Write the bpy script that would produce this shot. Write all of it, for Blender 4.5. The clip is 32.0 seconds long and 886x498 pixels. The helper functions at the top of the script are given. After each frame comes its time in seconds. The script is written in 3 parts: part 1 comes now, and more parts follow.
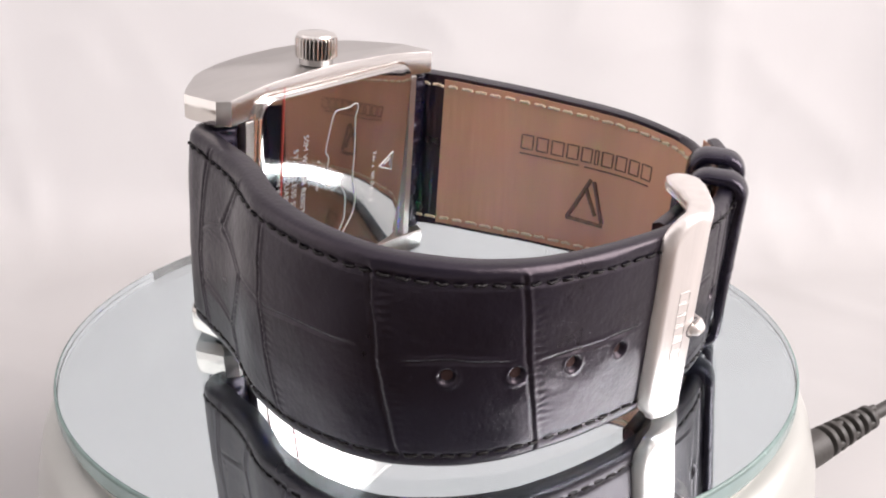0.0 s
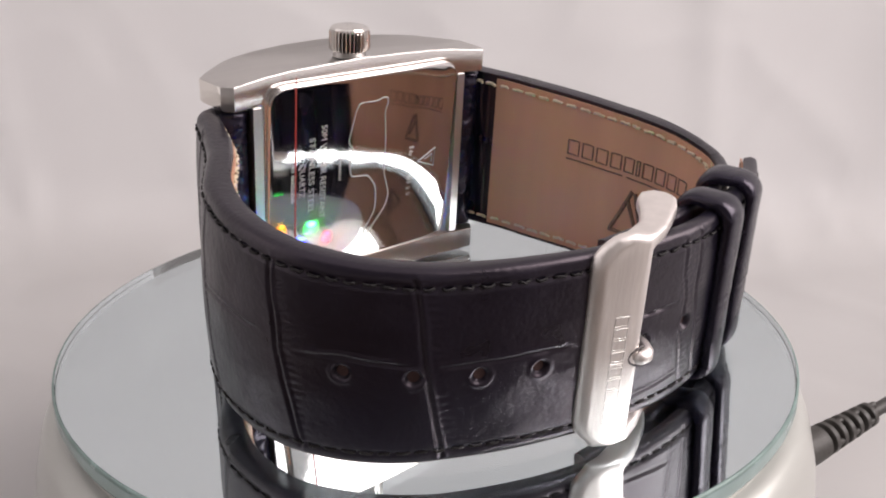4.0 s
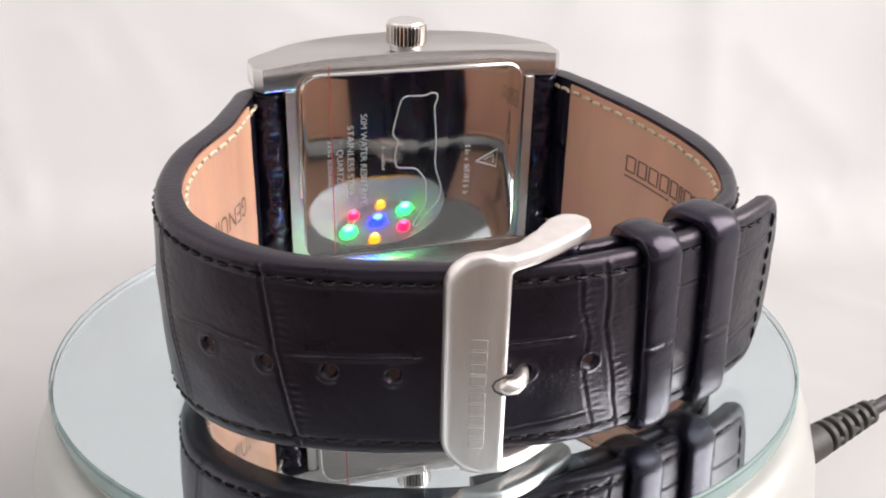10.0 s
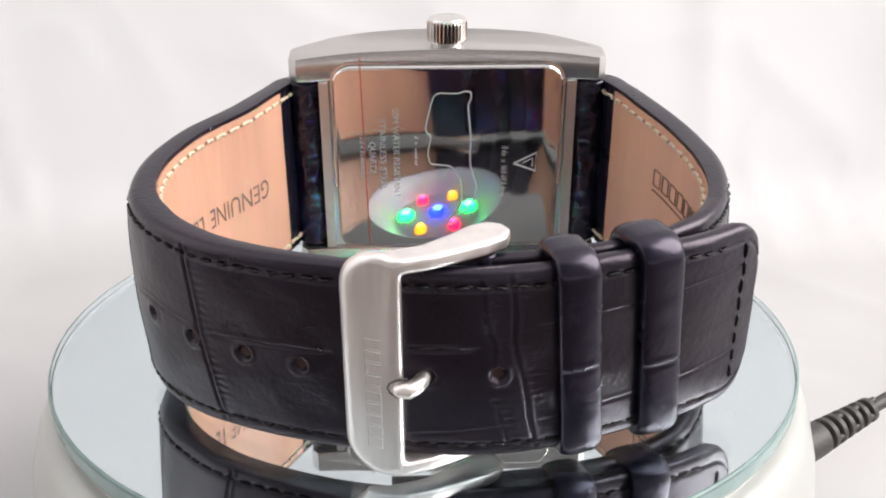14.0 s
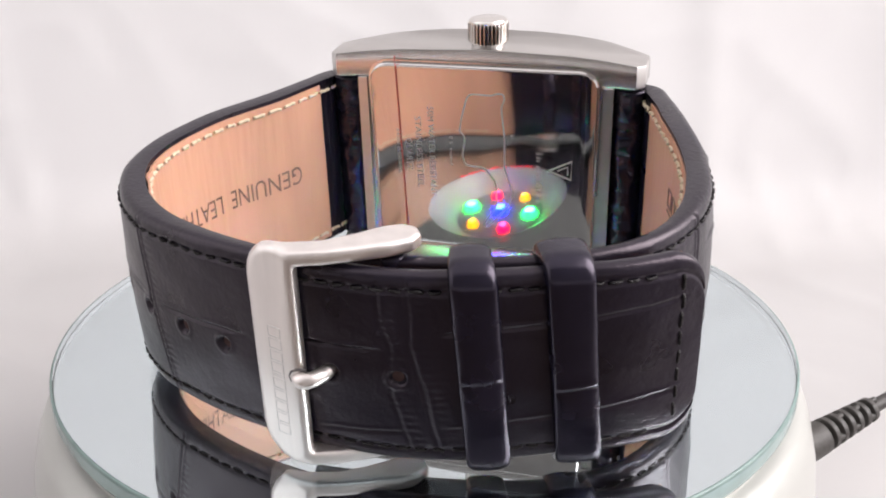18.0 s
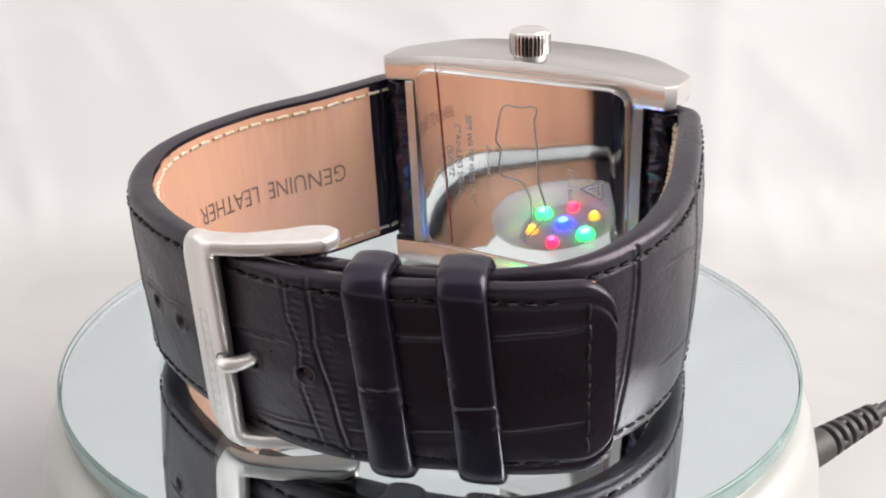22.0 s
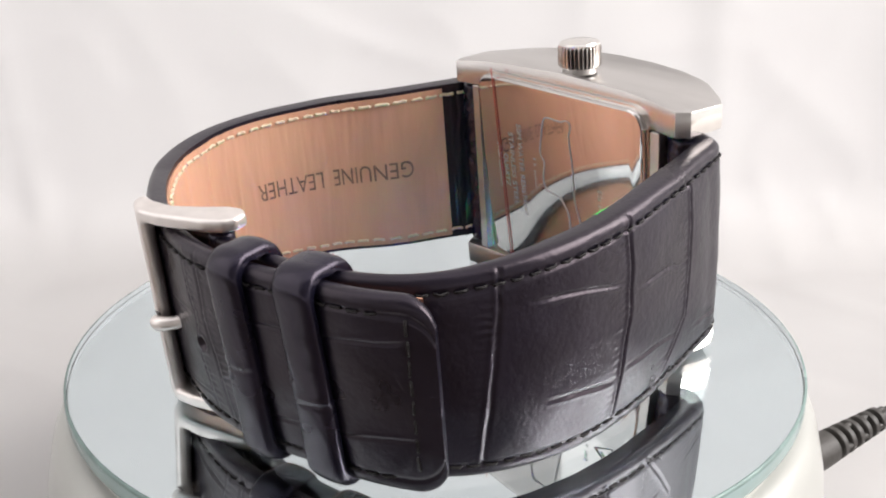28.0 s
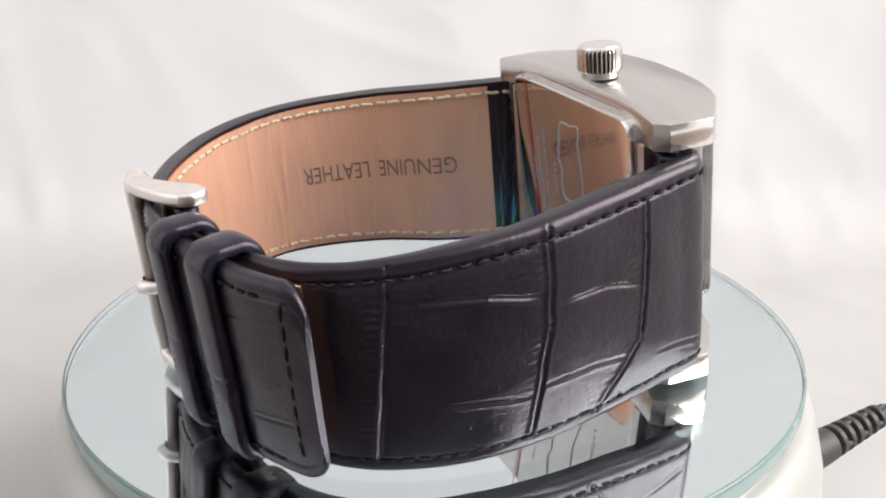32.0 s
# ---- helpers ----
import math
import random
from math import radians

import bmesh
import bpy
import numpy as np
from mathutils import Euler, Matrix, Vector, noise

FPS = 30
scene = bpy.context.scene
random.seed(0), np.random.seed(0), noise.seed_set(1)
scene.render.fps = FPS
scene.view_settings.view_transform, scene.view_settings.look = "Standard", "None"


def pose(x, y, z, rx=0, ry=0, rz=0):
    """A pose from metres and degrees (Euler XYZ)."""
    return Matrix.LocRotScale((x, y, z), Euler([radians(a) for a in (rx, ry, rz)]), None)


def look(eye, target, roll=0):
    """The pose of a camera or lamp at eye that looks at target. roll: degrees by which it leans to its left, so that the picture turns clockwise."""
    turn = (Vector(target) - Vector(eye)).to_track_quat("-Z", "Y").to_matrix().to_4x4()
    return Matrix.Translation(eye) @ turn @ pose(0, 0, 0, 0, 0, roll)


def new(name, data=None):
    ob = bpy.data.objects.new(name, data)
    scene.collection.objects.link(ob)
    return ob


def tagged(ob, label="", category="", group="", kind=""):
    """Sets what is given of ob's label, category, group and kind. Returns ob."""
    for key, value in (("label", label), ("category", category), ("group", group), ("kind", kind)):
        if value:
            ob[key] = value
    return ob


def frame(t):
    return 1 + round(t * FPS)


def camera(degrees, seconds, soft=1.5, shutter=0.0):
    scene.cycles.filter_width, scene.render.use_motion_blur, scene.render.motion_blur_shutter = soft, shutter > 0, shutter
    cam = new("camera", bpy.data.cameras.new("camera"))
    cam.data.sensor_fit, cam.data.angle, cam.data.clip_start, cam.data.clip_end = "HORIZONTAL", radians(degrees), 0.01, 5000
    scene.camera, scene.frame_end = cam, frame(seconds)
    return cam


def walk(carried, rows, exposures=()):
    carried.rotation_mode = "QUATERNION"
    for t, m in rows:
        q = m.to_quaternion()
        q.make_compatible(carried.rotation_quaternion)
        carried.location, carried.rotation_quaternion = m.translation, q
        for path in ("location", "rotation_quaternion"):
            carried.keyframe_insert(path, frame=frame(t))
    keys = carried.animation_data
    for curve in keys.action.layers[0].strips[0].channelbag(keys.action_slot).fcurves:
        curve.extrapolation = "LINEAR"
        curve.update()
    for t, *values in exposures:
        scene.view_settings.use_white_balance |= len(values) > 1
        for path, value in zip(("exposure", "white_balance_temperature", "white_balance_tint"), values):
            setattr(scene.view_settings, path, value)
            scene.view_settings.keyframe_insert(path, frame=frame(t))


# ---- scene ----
from mathutils.bvhtree import BVHTree

MM = 0.001
cam = camera(48.43, 32.0, soft=2.0)
# seconds, place in millimetres, tilt, pan and roll in degrees of the hand-steadied camera
SWAY = [(0, 0.08, -151.57, 71.91, -20.83, 0.74, 0.10), (1, -0.01, -151.47, 71.89, -20.86, 0.78, 0.11), (2, -0.19, -151.32, 71.94, -20.92, 0.85, 0.11), (3, -0.20, -151.16, 72.02, -20.98, 0.87, 0.13), (5.5, -0.04, -150.70, 72.07, -21.17, 0.91, 0.20), (6.5, -0.07, -150.68, 72.12, -21.16, 0.92, 0.21), (7.5, -0.13, -150.64, 72.14, -21.17, 0.94, 0.22), (8.5, -0.11, -150.53, 72.14, -21.21, 0.95, 0.22), (9.5, -0.07, -150.36, 72.09, -21.27, 0.96, 0.22), (10.5, -0.06, -150.22, 72.17, -21.30, 0.97, 0.21), (11.5, -0.04, -150.13, 72.22, -21.37, 0.97, 0.21), (12.5, -0.03, -150.12, 72.24, -21.43, 0.96, 0.23), (13.5, -0.01, -150.07, 72.28, -21.47, 0.95, 0.25), (14.5, 0.01, -149.97, 72.28, -21.53, 0.96, 0.26), (16.5, 0.08, -149.97, 72.36, -21.59, 0.91, 0.23), (17.5, 0.08, -150.02, 72.40, -21.61, 0.88, 0.21), (18.5, -0.04, -150.11, 72.53, -21.54, 0.87, 0.20), (19.5, -0.14, -150.31, 72.64, -21.49, 0.86, 0.20), (20.5, -0.14, -150.61, 72.75, -21.43, 0.79, 0.21), (21.5, -0.16, -150.86, 72.87, -21.31, 0.71, 0.21), (22.5, -0.27, -151.08, 72.93, -21.17, 0.62, 0.19), (23.5, -0.29, -151.21, 72.99, -21.08, 0.56, 0.21), (24.5, -0.20, -151.27, 73.08, -21.03, 0.48, 0.23), (25.5, -0.18, -151.30, 73.08, -21.04, 0.44, 0.26), (27.5, -0.23, -151.42, 73.05, -21.01, 0.39, 0.37), (28.5, -0.12, -151.38, 72.99, -21.02, 0.36, 0.39), (29.5, 0.09, -151.36, 72.91, -21.02, 0.30, 0.40), (30.5, 0.26, -151.37, 72.79, -21.02, 0.25, 0.40), (32, 0.33, -151.32, 72.65, -21.10, 0.24, 0.39)]
walk(cam, [(t, pose(x * MM, y * MM, z * MM, 90 + tilt, 0, -pan) @ pose(0, 0, 0, 0, 0, -roll)) for t, x, y, z, tilt, pan, roll in SWAY],
     exposures=[(0, 0.56, 6700, 16), (1, 0.38, 6750, 16), (2, 0.02, 6800, 17), (3, -0.02, 6800, 17), (6, 0.38, 6700, 16), (8, 0.48, 6650, 12), (11, 0.58, 6600, 12), (14, 0.66, 6500, 11), (18, 0.58, 6550, 14), (22, 0.58, 6600, 10), (25, 0.58, 6600, 11), (32, 0.58, 6600, 10)])

# ---- light: an even white surround, an unseen key added right, a fill left ----
world = bpy.data.worlds.new("world")
scene.world = world
world.use_nodes = True
world.node_tree.nodes["Background"].inputs["Color"].default_value = (1.0, 0.98, 0.985, 1)
world.node_tree.nodes["Background"].inputs["Strength"].default_value = 0.80


def area_light(name, eye, target, size, power, colour):
    data = bpy.data.lights.new(name, "AREA")
    data.shape, data.size, data.energy, data.color = "SQUARE", size, power, colour
    ob = new(name, data)
    ob.matrix_world = look(eye, target)
    return ob


# broad key from the right; an added source, not a window of the place
area_light("key_light", (0.80, -0.10, 0.62), (0.0, 0.02, 0.02), 0.8, 12.5, (1.0, 0.97, 0.955))
# weak unseen fill added on the left
area_light("fill_light", (-0.75, -0.05, 0.55), (0, 0, 0.02), 0.5, 0.3, (1.0, 0.95, 0.93))

# ---- materials ----


def material(name, colour, rough=0.5, metal=0.0, grain=0.0, grain_scale=800.0, vary=0.0, vary_scale=60.0, stretch=(1, 1, 1), emit=0.0, gloss=0.5, sheen=None):
    """A procedural surface with fine bump and broad colour variation."""
    m = bpy.data.materials.new(name)
    m.use_nodes = True
    nodes, links = m.node_tree.nodes, m.node_tree.links
    b = nodes["Principled BSDF"]
    b.inputs["Base Color"].default_value = (*colour, 1)
    b.inputs["Roughness"].default_value = rough
    b.inputs["Metallic"].default_value = metal
    b.inputs["Specular IOR Level"].default_value = gloss
    if sheen:
        b.inputs["Specular Tint"].default_value = (*sheen, 1)
    if emit:
        b.inputs["Emission Color"].default_value = (*colour, 1)
        b.inputs["Emission Strength"].default_value = emit
    coord = nodes.new("ShaderNodeTexCoord")
    mapping = nodes.new("ShaderNodeMapping")
    mapping.inputs["Scale"].default_value = stretch
    links.new(coord.outputs["Object"], mapping.inputs["Vector"])
    if grain:
        n = nodes.new("ShaderNodeTexNoise")
        n.inputs["Scale"].default_value, n.inputs["Detail"].default_value = grain_scale, 6
        links.new(mapping.outputs["Vector"], n.inputs["Vector"])
        bump = nodes.new("ShaderNodeBump")
        bump.inputs["Strength"].default_value, bump.inputs["Distance"].default_value = grain, 0.0004
        links.new(n.outputs["Fac"], bump.inputs["Height"])
        links.new(bump.outputs["Normal"], b.inputs["Normal"])
    if vary:
        n = nodes.new("ShaderNodeTexNoise")
        n.inputs["Scale"].default_value, n.inputs["Detail"].default_value = vary_scale, 4
        links.new(mapping.outputs["Vector"], n.inputs["Vector"])
        ramp = nodes.new("ShaderNodeValToRGB")
        ramp.color_ramp.elements[0].position, ramp.color_ramp.elements[1].position = 0.3, 0.7
        ramp.color_ramp.elements[0].color = (*[c * (1 - vary) for c in colour], 1)
        ramp.color_ramp.elements[1].color = (*[min(1, c * (1 + vary)) for c in colour], 1)
        links.new(n.outputs["Fac"], ramp.inputs["Fac"])
        links.new(ramp.outputs["Color"], b.inputs["Base Color"])
        mr = nodes.new("ShaderNodeMapRange")
        mr.inputs["To Min"].default_value, mr.inputs["To Max"].default_value = max(0, rough - 0.08), min(1, rough + 0.08)
        links.new(n.outputs["Fac"], mr.inputs["Value"])
        links.new(mr.outputs["Result"], b.inputs["Roughness"])
    return m


LEATHER = material("black_leather", (0.0055, 0.0048, 0.0105), 0.30, gloss=0.50, sheen=(1.0, 0.85, 0.95), grain=0.17, grain_scale=1400, vary=0.25, vary_scale=120)
KEEPER = material("smooth_black_leather", (0.005, 0.0047, 0.0115), 0.26, gloss=0.50, sheen=(0.93, 0.815, 1.0), grain=0.10, grain_scale=900, vary=0.25, vary_scale=150)
THREAD = material("black_thread", (0.008, 0.006, 0.007), 0.5, gloss=0.35, grain=0.6, grain_scale=3000)
CREAM = material("cream_thread", (0.62, 0.52, 0.38), 0.7, grain=0.5, grain_scale=3000)
TAN = material("tan_lining", (0.55, 0.29, 0.19), 0.50, grain=0.30, grain_scale=520, vary=0.10, vary_scale=90, stretch=(1, 1, 0.16))
PRINT = material("dark_print", (0.17, 0.10, 0.075), 0.6, vary=0.3, vary_scale=900)
FLANK = material("fine_brushed_steel", (0.66, 0.63, 0.61), 0.24, 1.0, grain=0.05, grain_scale=1500, vary=0.05, vary_scale=400, stretch=(0.15, 1, 1))
LUG = material("bright_lug_steel", (0.85, 0.81, 0.76), 0.14, 1.0, grain=0.04, vary=0.04, vary_scale=300)
STEEL = material("brushed_steel", (0.58, 0.56, 0.545), 0.36, 1.0, grain=0.10, grain_scale=1500, vary=0.05, vary_scale=400, stretch=(0.15, 1, 1))
BUCKLE = material("satin_steel", (0.88, 0.83, 0.80), 0.42, 1.0, grain=0.08, grain_scale=1800, vary=0.05, vary_scale=500, stretch=(1, 1, 0.15))
POLISH = material("polished_steel", (0.63, 0.605, 0.59), 0.06, 1.0)
CROWN = material("bright_steel", (0.78, 0.75, 0.72), 0.22, 1.0, grain=0.05, vary=0.04, vary_scale=300)
ETCH = material("etched_line", (0.42, 0.41, 0.40), 0.6, 0.3, grain=0.2)
FAINT = material("faint_etching", (0.58, 0.56, 0.54), 0.42, 0.95)
RED = material("red_film_edge", (0.42, 0.05, 0.04), 0.4)
RECESS_SHADE = material("recess_shade", (0.10, 0.09, 0.09), 0.4, 0.6)
HOLE = material("punched_hole", (0.07, 0.035, 0.033), 0.8, grain=0.5)
CLOTH = material("white_cloth", (0.79, 0.78, 0.778), 0.9, grain=0.06, grain_scale=1200, vary=0.03, vary_scale=9)
# thin cotton lets some of the daylight behind it through
ct = CLOTH.node_tree
thin, both = ct.nodes.new("ShaderNodeBsdfTranslucent"), ct.nodes.new("ShaderNodeMixShader")
thin.inputs["Color"].default_value = (0.80, 0.785, 0.785, 1)
both.inputs["Fac"].default_value = 0.42
ct.links.new(ct.nodes["Principled BSDF"].outputs["BSDF"], both.inputs[1])
ct.links.new(thin.outputs["BSDF"], both.inputs[2])
ct.links.new(both.outputs["Shader"], ct.nodes["Material Output"].inputs["Surface"])
UNSEEN_WALL = material("unseen_wall_grey", (0.17, 0.16, 0.155), 0.8, grain=0.2, vary=0.1, vary_scale=5)
PLASTIC = material("pearl_plastic", (0.47, 0.475, 0.45), 0.30, 0.25, grain=0.05, grain_scale=2500, vary=0.03)
RUBBER = material("black_rubber", (0.040, 0.036, 0.033), 0.5, grain=0.3, grain_scale=900, vary=0.2)
EDGE = material("ground_glass_edge", (0.33, 0.45, 0.44), 0.22, 0.35, grain=0.1, vary=0.12, vary_scale=120)
EDGE_DARK = material("green_glass_edge", (0.17, 0.25, 0.235), 0.25, grain=0.1, vary=0.15, vary_scale=200)
MIRROR = material("mirror_coating", (0.71, 0.78, 0.81), 0.0, 1.0)
SOCKET = material("grey_socket_plastic", (0.26, 0.26, 0.27), 0.45, grain=0.1, vary=0.15)
FROST = material("frosted_acrylic", (0.45, 0.45, 0.45), 0.35, grain=0.2, grain_scale=500, vary=0.05)

GLASS = bpy.data.materials.new("clear_glass")
GLASS.use_nodes = True
gb = GLASS.node_tree.nodes["Principled BSDF"]
gb.inputs["Base Color"].default_value = (0.975, 0.99, 0.985, 1)
gb.inputs["Roughness"].default_value = 0.0
gb.inputs["Transmission Weight"].default_value = 1.0
gb.inputs["IOR"].default_value = 1.5

# ---- building helpers; shapes are in millimetres ----


def thing(name, parent=None, m=None, label="", category="", group="", kind=""):
    ob = new(name)
    ob.empty_display_size = 0.01
    if parent:
        ob.parent = parent
    if m is not None:
        ob.matrix_basis = m
    return tagged(ob, label, category, group, kind)


def part(name, bm, mat, parent=None, label="", smooth=None):
    """Links a bmesh, or (verts, faces), in millimetres, as one mesh."""
    me = bpy.data.meshes.new(name)
    if isinstance(bm, tuple):
        me.from_pydata([tuple(c * MM for c in v) for v in bm[0]], [], bm[1])
        me.validate()
    else:
        bmesh.ops.scale(bm, vec=(MM, MM, MM), verts=bm.verts)
        bmesh.ops.recalc_face_normals(bm, faces=bm.faces)
        bm.to_mesh(me)
        bm.free()
    me.materials.append(mat)
    if smooth is not None:
        me.polygons.foreach_set("use_smooth", [True] * len(me.polygons))
        if smooth < 180:
            me.set_sharp_from_angle(angle=radians(smooth))
    ob = new(name, me)
    if parent:
        ob.parent = parent
    return tagged(ob, label)


def prism(bm, outline, low, high, bevel=0.0, segments=3, axis="z"):
    """Extrudes a closed outline between two heights; returns its vertices."""
    put = {"z": lambda a, b, c: (a, b, c), "y": lambda a, b, c: (a, c, b), "x": lambda a, b, c: (c, a, b)}[axis]
    one = [bm.verts.new(put(a, b, low(a) if callable(low) else low)) for a, b in outline]
    two = [bm.verts.new(put(a, b, high(a) if callable(high) else high)) for a, b in outline]
    n = len(outline)
    faces = [bm.faces.new(one[::-1]), bm.faces.new(two)] + [bm.faces.new((one[i], one[(i + 1) % n], two[(i + 1) % n], two[i])) for i in range(n)]
    bmesh.ops.recalc_face_normals(bm, faces=faces)
    if bevel:
        edges = list({e for f in faces[:2] for e in f.edges})
        bmesh.ops.bevel(bm, geom=edges, offset=bevel, segments=segments, profile=0.5, affect="EDGES", clamp_overlap=True)
    return one + two


def rounded(x0, z0, x1, z1, r, n=6):
    pts = []
    for cx, cz, a in ((x1 - r, z1 - r, 0), (x0 + r, z1 - r, 90), (x0 + r, z0 + r, 180), (x1 - r, z0 + r, 270)):
        pts += [(cx + r * math.cos(radians(a + 90 * i / n)), cz + r * math.sin(radians(a + 90 * i / n))) for i in range(n + 1)]
    return pts


def lathe(profile, steps=96, centre=(0, 0)):
    """A surface of revolution round z: verts and faces."""
    verts, faces, n = [], [], len(profile)
    for i in range(steps):
        a = 2 * math.pi * i / steps
        verts += [(centre[0] + r * math.cos(a), centre[1] + r * math.sin(a), z) for r, z in profile]
    for i in range(steps):
        j = (i + 1) % steps
        faces += [(i * n + k, j * n + k, j * n + k + 1, i * n + k + 1) for k in range(n - 1)]
    return verts, faces


def tube(path, radius, sides=8, caps=True):
    """A round bar along a path: verts and faces. radius: a number or one per point."""
    path = [Vector(p) for p in path]
    verts, faces, side = [], [], None
    for i, p in enumerate(path):
        way = (path[min(i + 1, len(path) - 1)] - path[max(i - 1, 0)]).normalized()
        ref = side if side else (Vector((0, 0, 1)) if abs(way.z) < 0.9 else Vector((1, 0, 0)))
        u = (ref - way * ref.dot(way)).normalized()
        side, w = u, way.cross(u)
        r = radius[i] if isinstance(radius, (list, tuple)) else radius
        verts += [tuple(p + (u * math.cos(2 * math.pi * k / sides) + w * math.sin(2 * math.pi * k / sides)) * r) for k in range(sides)]
    for i in range(len(path) - 1):
        for k in range(sides):
            a, b = i * sides + k, i * sides + (k + 1) % sides
            faces.append((a, b, b + sides, a + sides))
    if caps:
        faces += [tuple(range(sides))[::-1], tuple(range((len(path) - 1) * sides, len(path) * sides))]
    return verts, faces


def joined(pieces):
    verts, faces = [], []
    for v, f in pieces:
        k = len(verts)
        verts += list(v)
        faces += [tuple(i + k for i in face) for face in f]
    return verts, faces


class Path:
    """A smooth line in plan, by its arc length."""

    def __init__(self, points, along=(0, 1), sag=(0, 0)):
        self.along, self.sag = along, sag
        p = np.array(points, float)
        d = np.r_[0, np.cumsum(np.hypot(*np.diff(p, axis=0).T))]
        m = np.gradient(p, d, axis=0)
        out = []
        for i in range(len(p) - 1):
            h = d[i + 1] - d[i]
            for u in np.linspace(0, 1, 40, endpoint=i == len(p) - 2):
                out.append((2 * u**3 - 3 * u**2 + 1) * p[i] + (u**3 - 2 * u**2 + u) * h * m[i] + (3 * u**2 - 2 * u**3) * p[i + 1] + (u**3 - u**2) * h * m[i + 1])
        self.p = np.array(out)
        self.s = np.r_[0, np.cumsum(np.hypot(*np.diff(self.p, axis=0).T))]
        t = np.gradient(self.p, self.s, axis=0)
        self.t = t / np.hypot(t[:, 0], t[:, 1])[:, None]
        self.length = self.s[-1]

    def drop(self, s):
        """How far the strap hangs below its middle line."""
        return float(np.interp(s, self.along, self.sag))

    def at(self, s):
        x, y = np.interp(s, self.s, self.p[:, 0]), np.interp(s, self.s, self.p[:, 1])
        tx, ty = np.interp(s, self.s, self.t[:, 0]), np.interp(s, self.s, self.t[:, 1])
        n = np.hypot(tx, ty)
        return np.array([x, y]), np.array([tx, ty]) / n


# ---- the cloth ----


FOLDS = [([(-135, 40), (-130, -20), (-122, -46)], 5, 2.2), ([(-152, 60), (-146, 0), (-150, -46)], 8, 2.4), ([(-100, 70), (-112, 10), (-108, -46)], 10, 1.6), ([(84, 60), (88, 20), (92, -46)], 6, 2.4), ([(104, -15), (112, -40), (108, -46)], 4, 1.6), ([(126, -24), (134, -46)], 4, 1.8),
    ([(0, 60), (5, 25), (14, -46)], 14, 2.0), ([(140, 60), (150, 10), (146, -46)], 10, 2.6), ([(-40, 60), (-52, -46)], 18, 1.6), ([(48, 50), (60, -46)], 16, 1.8), ([(95, -38), (175, -30)], 3, 1.5)]


def cloth():
    """One sheet: the table cover, a soft bend, and the hanging back."""
    xs = np.concatenate([np.linspace(-620, -200, 30, endpoint=False), np.linspace(-200, 200, 160), np.linspace(200, 620, 31)[1:]])
    bend, radius = 128, 26
    arc = [(y, 0.0) for y in np.linspace(-92, 20, 42, endpoint=False)] + [(y, 0.0) for y in np.linspace(20, bend, 40, endpoint=False)]
    arc += [(bend + radius * math.sin(a), radius * (1 - math.cos(a))) for a in np.linspace(0, math.pi / 2, 24)]
    arc += [(bend + radius, z) for z in np.linspace(radius + 2, 140, 60)] + [(bend + radius, z) for z in np.linspace(150, 760, 30)]
    verts, faces = [], []
    for y, z in arc:
        for x in xs:
            up = min(1, max(0, (y - 110) / 30)) * (1 if z < 90 else max(0.25, 1 - (z - 90) / 120))
            fold = 2.6 * noise.noise((x * 0.012, z * 0.004, 3.1)) + 1.0 * noise.noise((x * 0.03 + z * 0.01, z * 0.008, 7.7))
            fold += 0.9 * max(0, 1 - 5 * abs(noise.noise((x * 0.016 + z * 0.02, z * 0.014, 31.0)))) + 0.45 * max(0, 1 - 5 * abs(noise.noise((x * 0.035 - z * 0.02, z * 0.03, 37.0))))
            for points, width, high in FOLDS:
                for (x0, z0), (x1, z1) in zip(points, points[1:]):
                    k = ((x - x0) * (x1 - x0) + (z - 42 - z0) * (z1 - z0)) / ((x1 - x0) ** 2 + (z1 - z0) ** 2)
                    k = min(1, max(0, k))
                    d = math.hypot(x - x0 - k * (x1 - x0), z - 42 - z0 - k * (z1 - z0)) / width
                    fold += high * math.exp(-d * d) * (0.6 if k in (0, 1) else 1) * 0.4
            lift = 0.9 * max(0, 1 - 4 * abs(noise.noise((x * 0.02 + y * 0.015, y * 0.02, 41.0)))) + 2.2 * noise.noise((x * 0.02, y * 0.02, 9.0)) + 1.4 * abs(noise.noise((x * 0.03 + y * 0.02, y * 0.03, 2.0)))
            lift *= min(1, max(0, (math.hypot(x, y) - 72) / 50)) * max(0, 1 - z / 20)
            verts.append((x, y - fold * up, z - 42 + lift - 3.4))
    w = len(xs)
    for j in range(len(arc) - 1):
        faces += [(j * w + i, j * w + i + 1, (j + 1) * w + i + 1, (j + 1) * w + i) for i in range(w - 1)]
    ob = part("backdrop", (verts, faces), CLOTH, smooth=180)
    tagged(ob, "white cotton sheet draped as table cover and backdrop", "cloth", kind="structure")


cloth()

# ---- an unseen dark slab under the sheet, added to darken the strap's reflections ----
DARK_SLAB = material("dark_slab_brown", (0.07, 0.045, 0.03), 0.45, grain=0.2, grain_scale=300, vary=0.3, vary_scale=30, stretch=(0.1, 1, 1))
slab = bmesh.new()
prism(slab, [(-640, -420), (640, -420), (640, 170), (-640, 170)], -80, -50.5, 2.0, 2)
tagged(part("dark_slab", slab, DARK_SLAB), "unseen dark brown slab added under the sheet to darken reflections", "table", kind="structure")

# ---- an unseen dark wall, added behind the camera to block light and darken reflections ----
wall = bmesh.new()
prism(wall, [(-1100, -900), (1100, -900), (1100, -860), (-1100, -860)], -45, 1300)
tagged(part("unseen_wall", wall, UNSEEN_WALL), "unseen dark grey wall added behind the camera to darken reflections", "wall", kind="structure")

# ---- the turntable ----


